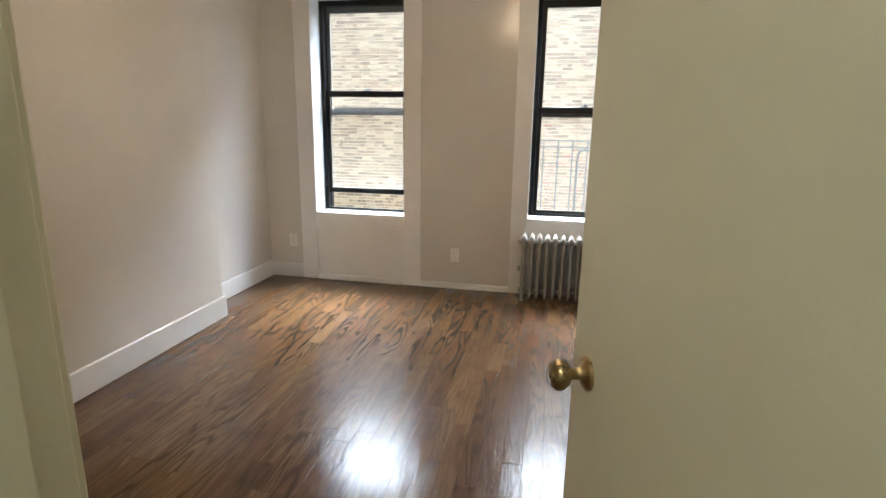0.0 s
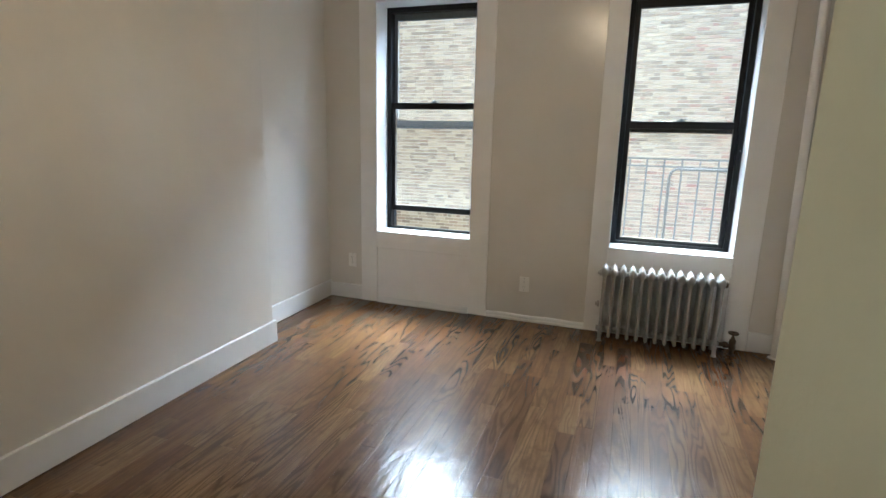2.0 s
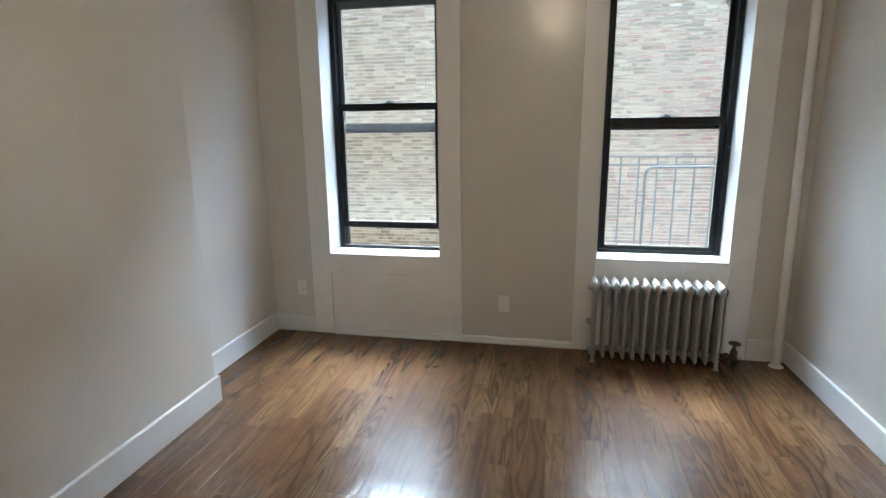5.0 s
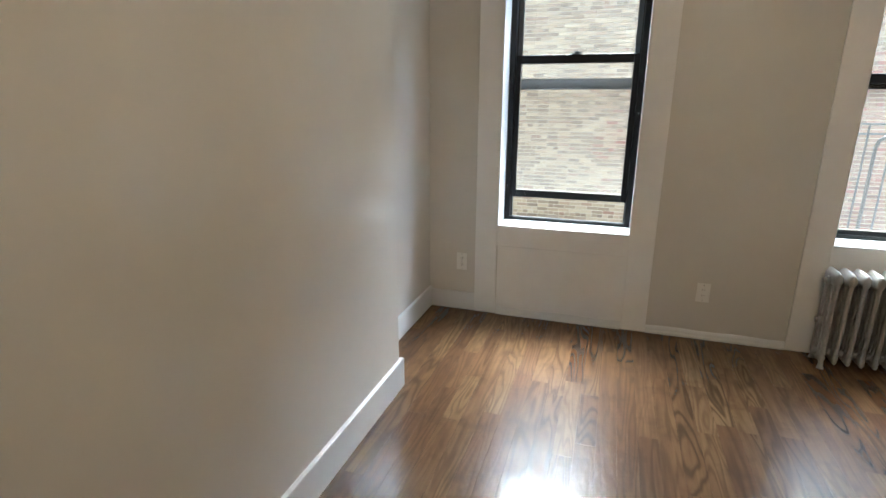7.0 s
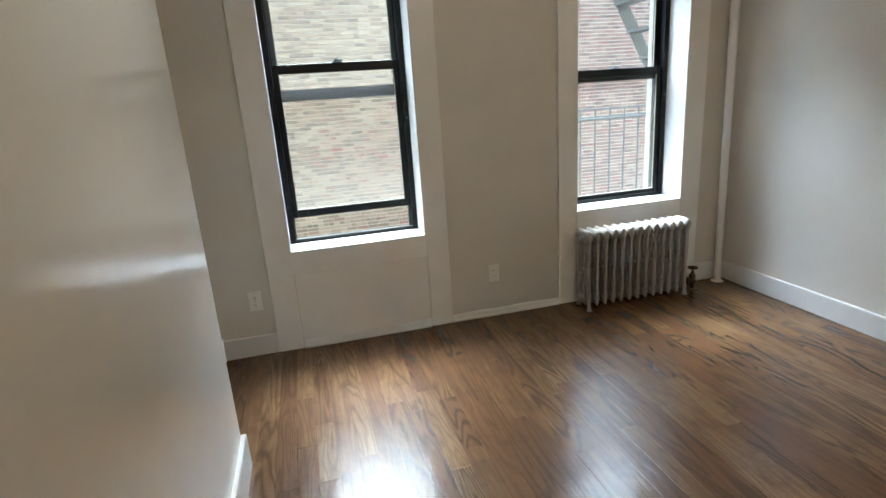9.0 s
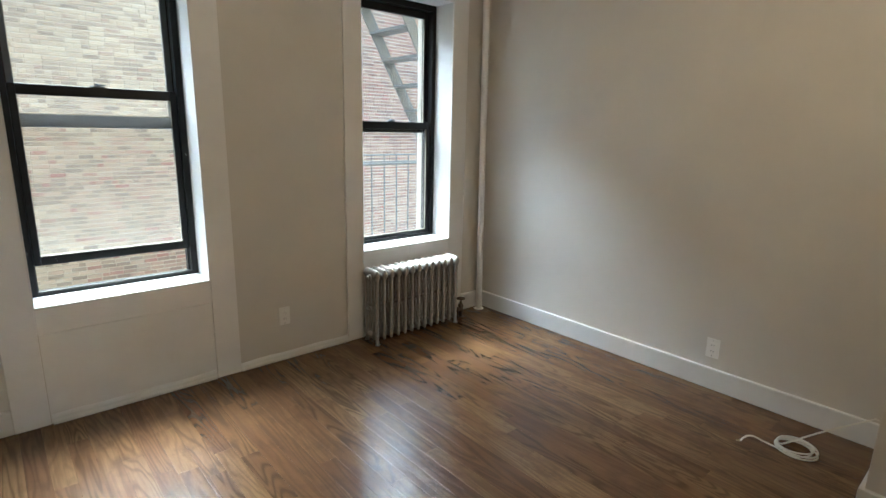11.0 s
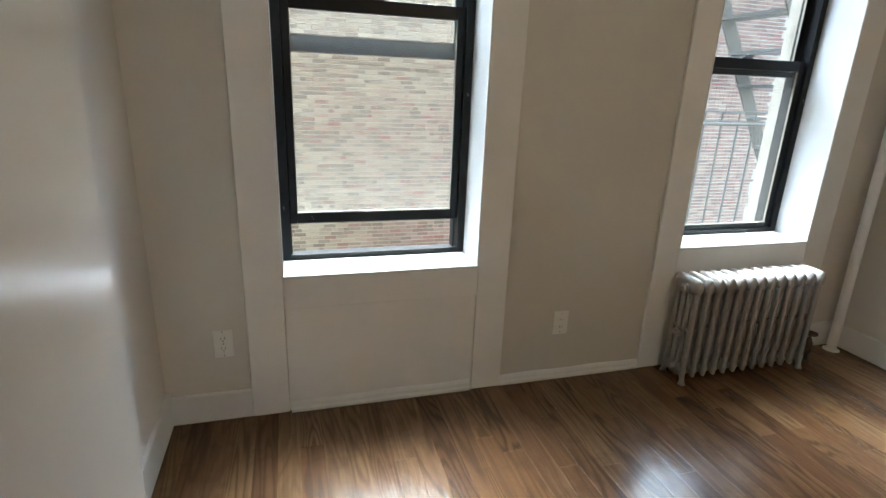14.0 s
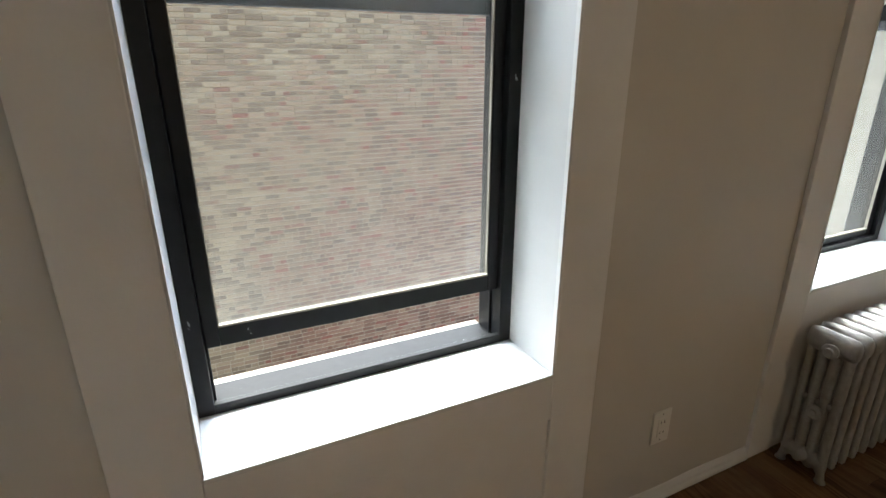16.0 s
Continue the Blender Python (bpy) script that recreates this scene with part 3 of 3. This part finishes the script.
# ---- outlets ----
def outlet(at, turn, duplex, label):
    root = thing("wall_outlet", label, "outlet", at, group="outlets on the walls")
    root.rotation_euler = (0, 0, radians(turn))
    bm = bmesh.new()
    add_box(bm, -0.036, 0.036, -0.006, 0, -0.058, 0.058)
    finish(bm, "plate", PLASTIC, root, 0.0022)
    bm = bmesh.new()

    def slot(build):
        bs = bmesh.new()
        build(bs)
        finish(bs, "slot", SLOT, root)
    if duplex:
        for z in (-0.021, 0.021):
            add_spin(bm, [(0.0165, -0.0055), (0.0165, -0.0078), (0.0155, -0.0084), (0.0, -0.0085)], (0, 0, z), "y", 18)
            for x in (-0.0065, 0.0065):
                slot(lambda bs: add_box(bs, x - 0.0012, x + 0.0012, -0.0090, -0.0080, z - 0.001, z + 0.008))
            slot(lambda bs: add_tube(bs, (0, -0.0090, z - 0.008), (0, -0.0080, z - 0.008), 0.0024, 8))
    else:
        add_box(bm, -0.0165, 0.0165, -0.0085, -0.005, -0.033, 0.033)
        for z in (-0.018, 0.018):
            for x in (-0.0065, 0.0065):
                slot(lambda bs: add_box(bs, x - 0.001, x + 0.001, -0.0092, -0.0082, z - 0.003, z + 0.005))
    for z in (-0.046, 0.046) if not duplex else (0.0, -0.05, 0.05):
        slot(lambda bs: add_tube(bs, (0, -0.0092 if z == 0 else -0.0068, z), (0, -0.005, z), 0.0022, 8))
    finish(bm, "face", PLASTIC, root)
    return root


outlet((-1.415, YN, 0.337), 0, True, "white duplex wall outlet with dark slots")
outlet((0.045, YN, 0.290), 0, False, "white wall outlet beside the window casing")
outlet((XR, 2.495, 0.250), -90, False, "white wall outlet above the baseboard")


# ---- the coiled cable on the floor ----
def curve_thing(name, pts, r, mat, parent=None):
    cu = bpy.data.curves.new(name, "CURVE")
    cu.dimensions, cu.bevel_depth, cu.bevel_resolution = "3D", r, 3
    sp = cu.splines.new("POLY")
    sp.points.add(len(pts) - 1)
    for q, c in zip(sp.points, pts):
        q.co = (*c, 1)
    tmp = bpy.data.objects.new(name, cu)
    scene.collection.objects.link(tmp)
    me = bpy.data.meshes.new_from_object(tmp.evaluated_get(bpy.context.evaluated_depsgraph_get()))
    bpy.data.objects.remove(tmp)
    me.name = name
    me.materials.clear()
    me.materials.append(mat)
    me.shade_smooth()
    ob = new(name, me)
    ob.parent = parent
    return ob


def cable_points():
    cx, cy, r = 1.478, 1.950, 0.004
    pts = []
    for k in range(14):                              # loose tail
        s = k / 13
        pts.append((1.352 + 0.085 * s, 2.150 - 0.085 * s + 0.03 * math.sin(s * 2.6), r + 0.030 * math.sin(s * math.pi) * s))
    for k in range(100):                             # four turns
        a = 2.3 + k / 99 * math.tau * 4.0
        q = 0.074 + 0.010 * math.sin(k * 0.13) + 0.004 * math.sin(k * 0.31)
        pts.append((cx + q * math.cos(a), cy + q * 1.08 * math.sin(a), r + 0.024 * k / 99 + 0.003 * math.sin(k * 0.4)))
    p0, p1 = Vector(pts[-1]), Vector((1.763, 1.72, 0.150))
    for k in range(1, 20):
        s = k / 19
        p = p0.lerp(p1, s)
        pts.append((p.x, p.y + 0.03 * math.sin(s * math.pi), max(r, 0.022 * (1 - s) ** 2 + 0.165 * s ** 1.3)))
    pts += [(1.765, 1.69, 0.158), (1.768, 1.66, 0.140)]
    return pts


cable = thing("coiled_cable", "white coaxial cable coiled on the oak floor", "cable", (0, 0, 0))
curve_thing("cord", cable_points(), 0.004, CABLE, cable)
bm = bmesh.new()
add_tube(bm, (1.352, 2.150, 0.0042), (1.340, 2.163, 0.0050), 0.0045, 8)
tagged(finish(bm, "plug", BRASS, cable), "brass screw connector")


# ---- ceiling lamps ----
def ceiling_lamp(x, y, mat, label, k=1.0):
    root = thing("ceiling_lamp", label, "ceiling lamp", (x, y, CEILING))
    bm = bmesh.new()
    add_spin(bm, [(q * k, h) for q, h in ((0.0, -0.001), (0.15, -0.002), (0.155, -0.02), (0.14, -0.032), (0.0, -0.033))], (0, 0, 0), "z", 28)
    finish(bm, "base", BRASS, root)
    bm = bmesh.new()
    add_spin(bm, [(q * k, h) for q, h in ((0.138, -0.034), (0.142, -0.06), (0.125, -0.10), (0.085, -0.135), (0.03, -0.152), (0.0, -0.154))], (0, 0, 0), "z", 28)
    finish(bm, "bowl", mat, root, smooth=True)
    return root


ceiling_lamp(0.32, 1.92, BULB, "warm lit glass bowl lamp on the ceiling", 0.6)
ceiling_lamp(0.60, -0.45, BULBHALL, "warm lit glass bowl lamp in the hall")

# ---- the yard outside ----
structure(boxes("ground", CONCRETE, [(-400, 400, 4.0, 800, -7.4, -7.0)]), "grey concrete yard ground far below", "ground")
YW = 11.2
X0W, X1W, ZTOP = -5.0, 8.4, 6.7
yard = structure(boxes("wall_yard", MORTAR, [(X0W, X1W, YW, YW + 0.4, -7.0, ZTOP)]), "weathered brick wall of the building across the yard", "wall")
# added out of view: keeps low sky on the left from lighting the room
structure(boxes("side_sky_block", STONE, [(-5.6, -5.0, 4.78, YW + 0.4, -7.0, ZTOP)]), "unseen masonry slab added to block low sky from the left", "wall")
far_house = structure(boxes("far_building", CREAM, [(7.0, 26.0, 14.0, 18.0, -7.0, 4.4)]), "cream building beyond the brick wall", "building")


def far_window(x, z, w=1.0, h=1.7):
    """A white double-hung window standing a little proud of the far wall."""
    y = 14.0
    bm = bmesh.new()
    for it in ((x, x + 0.1, y - 0.06, y - 0.004, z, z + h), (x + w - 0.1, x + w, y - 0.06, y - 0.004, z, z + h), (x + 0.1, x + w - 0.1, y - 0.06, y - 0.004, z, z + 0.12),
               (x + 0.1, x + w - 0.1, y - 0.06, y - 0.004, z + h - 0.1, z + h), (x + 0.1, x + w - 0.1, y - 0.05, y - 0.004, z + h * 0.5 - 0.05, z + h * 0.5 + 0.05)):
        add_box(bm, *it)
    win = finish(bm, "window", TRIM, far_house)
    boxes("pane", FARGLASS, [(x + 0.1, x + w - 0.1, y - 0.02, y - 0.005, z + 0.12, z + h - 0.1)], win)
    boxes("sill", STONE, [(x - 0.08, x + w + 0.08, y - 0.14, y - 0.004, z - 0.14, z - 0.002)], win, 0.01)


for zw in (-2.2, 0.75):
    for xw in (9.9, 14.3, 18.4):
        far_window(xw, zw)


def fire_escape():
    root = thing("fire_escape", "grey painted iron fire escape outside the window", "fire escape", (1.4, 4.776, 0.45))
    off = Matrix.Translation((-1.4, -4.776, -0.45))

    def part(name, build):
        bm = bmesh.new()
        build(bm)
        bm.transform(off)
        return finish(bm, name, IRON, root)
    xa, xb, yr = 0.58, 3.1, 5.2
    for z in (1.232, 1.172):
        part("top_rail", lambda bm, z=z: add_box(bm, xa, xb, yr - 0.004, yr + 0.018, z - 0.006, z + 0.006))
    part("bottom_rail", lambda bm: add_box(bm, xa, xb, yr - 0.004, yr + 0.018, 0.295, 0.307))
    x = xa + 0.005
    while x < xb:
        part("baluster", lambda bm, x=x: add_tube(bm, (x, yr + 0.006, 0.30), (x, yr + 0.006, 1.23), 0.0065, 6))
        x += 0.131
    for z in (1.232, 0.30):
        part("side_rail", lambda bm, z=z: add_box(bm, xa - 0.006, xa + 0.006, 4.776, yr, z - 0.006, z + 0.006))
    for k in range(24):
        y = 4.80 + k * 0.048
        part("slat", lambda bm, y=y: add_box(bm, xa, xb, y, y + 0.022, 0.265, 0.290))
    for x in (xa + 0.1, xb - 0.2):
        part("bracket", lambda bm, x=x: add_box(bm, x - 0.012, x + 0.012, 4.776, 5.97, 0.235, 0.264))
    # bent hand bar
    pts = [(1.023, yr - 0.02, 0.29), (1.023, yr - 0.02, 1.09), (1.035, yr - 0.02, 1.135), (1.07, yr - 0.02, 1.156), (2.2, yr - 0.02, 1.160)]
    part("hand_bar", lambda bm: [add_tube(bm, p, q, 0.011, 8) for p, q in zip(pts, pts[1:])])
    # steep stair: two flat stringers and treads
    lo, hi = Vector((3.033, 0, 0.27)), Vector((0.923, 0, 3.805))
    u = (hi - lo).normalized()
    w = Vector((u.z, 0, -u.x)) * 0.055
    for y in (5.37, 5.94):
        def stringer(bm, y=y):
            v = []
            for p in (lo - w, lo + w, hi + w, hi - w):
                v.append((bm.verts.new((p.x, y, p.z)), bm.verts.new((p.x, y + 0.012, p.z))))
            bm.faces.new([a for a, b in v])
            bm.faces.new([b for a, b in v][::-1])
            for i in range(4):
                (a, b), (c, d) = v[i], v[(i + 1) % 4]
                bm.faces.new((a, b, d, c))
        part("stringer", stringer)
    z = 0.465
    while z < 3.75:
        x = lo.x + (hi.x - lo.x) * (z - lo.z) / (hi.z - lo.z)
        part("tread", lambda bm, x=x, z=z: add_box(bm, x - 0.085, x + 0.085, 5.382, 5.94, z - 0.012, z + 0.012))
        z += 0.235
    return root


fire_escape()


def far_escape():
    root = thing("far_fire_escape", "grey iron fire escape on the cream building", "fire escape", (11.4, 14.0, 0.0))

    def part(name, build):
        bm = bmesh.new()
        build(bm)
        return finish(bm, name, IRON, root)
    for z in (-2.0, 0.9):
        part("platform", lambda bm, z=z: add_box(bm, -1.5, 3.0, -0.95, -0.01, z - 0.05, z))
        part("rail", lambda bm, z=z: [add_box(bm, -1.5, 3.0, -0.95, -0.92, z + h, z + h + 0.03) for h in (0.5, 0.95)])
        for k in range(16):
            part("baluster", lambda bm, z=z, k=k: add_box(bm, -1.49 + k * 0.298, -1.465 + k * 0.298, -0.948, -0.922, z, z + 0.95))
    part("stair", lambda bm: [add_tube(bm, (2.4, y, -2.0), (0.4, y, 0.9), 0.05, 6) for y in (-0.8, -0.25)])
    return root


far_escape()


# ---- bricks of the yard wall ----
def chamfered(name, lx, ly, lz, c, mat, back=False):
    """A block whose front (-y) edges are eased; its back is left open."""
    bm = bmesh.new()
    o = [bm.verts.new((x, ly, z)) for x, z in ((0, 0), (lx, 0), (lx, lz), (0, lz))]
    m = [bm.verts.new((x, c, z)) for x, z in ((0, 0), (lx, 0), (lx, lz), (0, lz))]
    f = [bm.verts.new((x, 0, z)) for x, z in ((c, c), (lx - c, c), (lx - c, lz - c), (c, lz - c))]
    for a, b in ((o, m), (m, f)):
        for i in range(4):
            bm.faces.new((a[i], a[(i + 1) % 4], b[(i + 1) % 4], b[i]))
    bm.faces.new(f)
    bmesh.ops.recalc_face_normals(bm, faces=bm.faces)
    me = bpy.data.meshes.new(name)
    bm.to_mesh(me)
    bm.free()
    me.materials.append(mat)
    return me


def lay_bricks():
    rnd = random.Random(4)
    lens = (0.198, 0.094)
    kinds = [chamfered("brick", L, 0.012, 0.056, 0.004, BRICK) for L in lens]
    verts, faces, made = [], [], 0
    z, row = -3.9, 0
    while z < 4.6:
        header = row % 6 == 5
        x = -4.98 + (0.104 if row % 2 else 0)
        while x < X1W - 0.21:
            k = 1 if header or rnd.random() < 0.06 else 0
            L = lens[k]
            proud = rnd.uniform(0.006, 0.012)
            dz = rnd.uniform(-0.0025, 0.0025)
            if -1.35 < x < 0.05 and -0.1 < z < 1.75 and made < 300:
                b = new("brick", kinds[k])
                b.parent = yard
                b.location = (x, YW - proud, z + dz)
                made += 1
            else:
                n, y, c = len(verts), YW - proud, 0.004
                h = 0.056
                zz = z + dz
                verts += [(x, YW + 0.002, zz), (x + L, YW + 0.002, zz), (x + L, YW + 0.002, zz + h), (x, YW + 0.002, zz + h),
                          (x + c, y, zz + c), (x + L - c, y, zz + c), (x + L - c, y, zz + h - c), (x + c, y, zz + h - c)]
                faces += [(n + 4, n + 5, n + 6, n + 7)] + [(n + i, n + (i + 1) % 4, n + 4 + (i + 1) % 4, n + 4 + i) for i in range(4)]
            x += L + rnd.uniform(0.003, 0.007)
        z += 0.0675
        row += 1
    me = bpy.data.meshes.new("bricks")
    me.from_pydata(verts, [], faces)
    me.materials.append(BRICK)
    rest = new("brickwork", me)
    rest.parent = yard
    tagged(rest, kind="stuff")


lay_bricks()


# ---- floor boards ----
def board_mesh(width, length, c=0.0003):
    bm = bmesh.new()
    g = 0.0002
    x0, x1, y0, y1 = g, width - g, g, length - g
    lo = [bm.verts.new((x, y, -0.0155)) for x, y in ((x0, y0), (x1, y0), (x1, y1), (x0, y1))]
    mid = [bm.verts.new((x, y, -c * 0.6)) for x, y in ((x0, y0), (x1, y0), (x1, y1), (x0, y1))]
    top = [bm.verts.new((x, y, 0.0)) for x, y in ((x0 + c, y0 + c), (x1 - c, y0 + c), (x1 - c, y1 - c), (x0 + c, y1 - c))]
    for a, b in ((lo, mid), (mid, top)):
        for i in range(4):
            bm.faces.new((a[i], a[(i + 1) % 4], b[(i + 1) % 4], b[i]))
    bm.faces.new(top)
    bmesh.ops.recalc_face_normals(bm, faces=bm.faces)
    me = bpy.data.meshes.new("plank")
    bm.to_mesh(me)
    bm.free()
    me.materials.append(OAK)
    return me


def lay_floor():
    rnd = random.Random(11)
    width, cache = 0.0825, {}
    count = int((XR - XL) / width + 0.999)
    for i in range(count):
        x = XL + i * width
        w = min(width, XR - x)
        start = YC if x > XV else (-1.2 if x > -0.35 else YD)
        y = start - (0.0 if x > XV or start != -1.2 else rnd.uniform(0, 0.08))
        first = True
        while y < YN - 0.001:
            L = rnd.choice((0.4, 0.6, 0.8, 1.0, 1.3, 1.7))
            if first:
                L, first = rnd.choice((0.3, 0.45, 0.7, 0.95, 1.2)), False
            if YN - (y + L) < 0.25:
                L = YN - y
            key = (round(w, 4), round(L, 4))
            if key not in cache:
                cache[key] = board_mesh(w, L)
            b = new("plank", cache[key])
            b.parent = FLOOR
            b.location = (x, y, rnd.uniform(-0.00015, 0.0001))
            y += L


lay_floor()
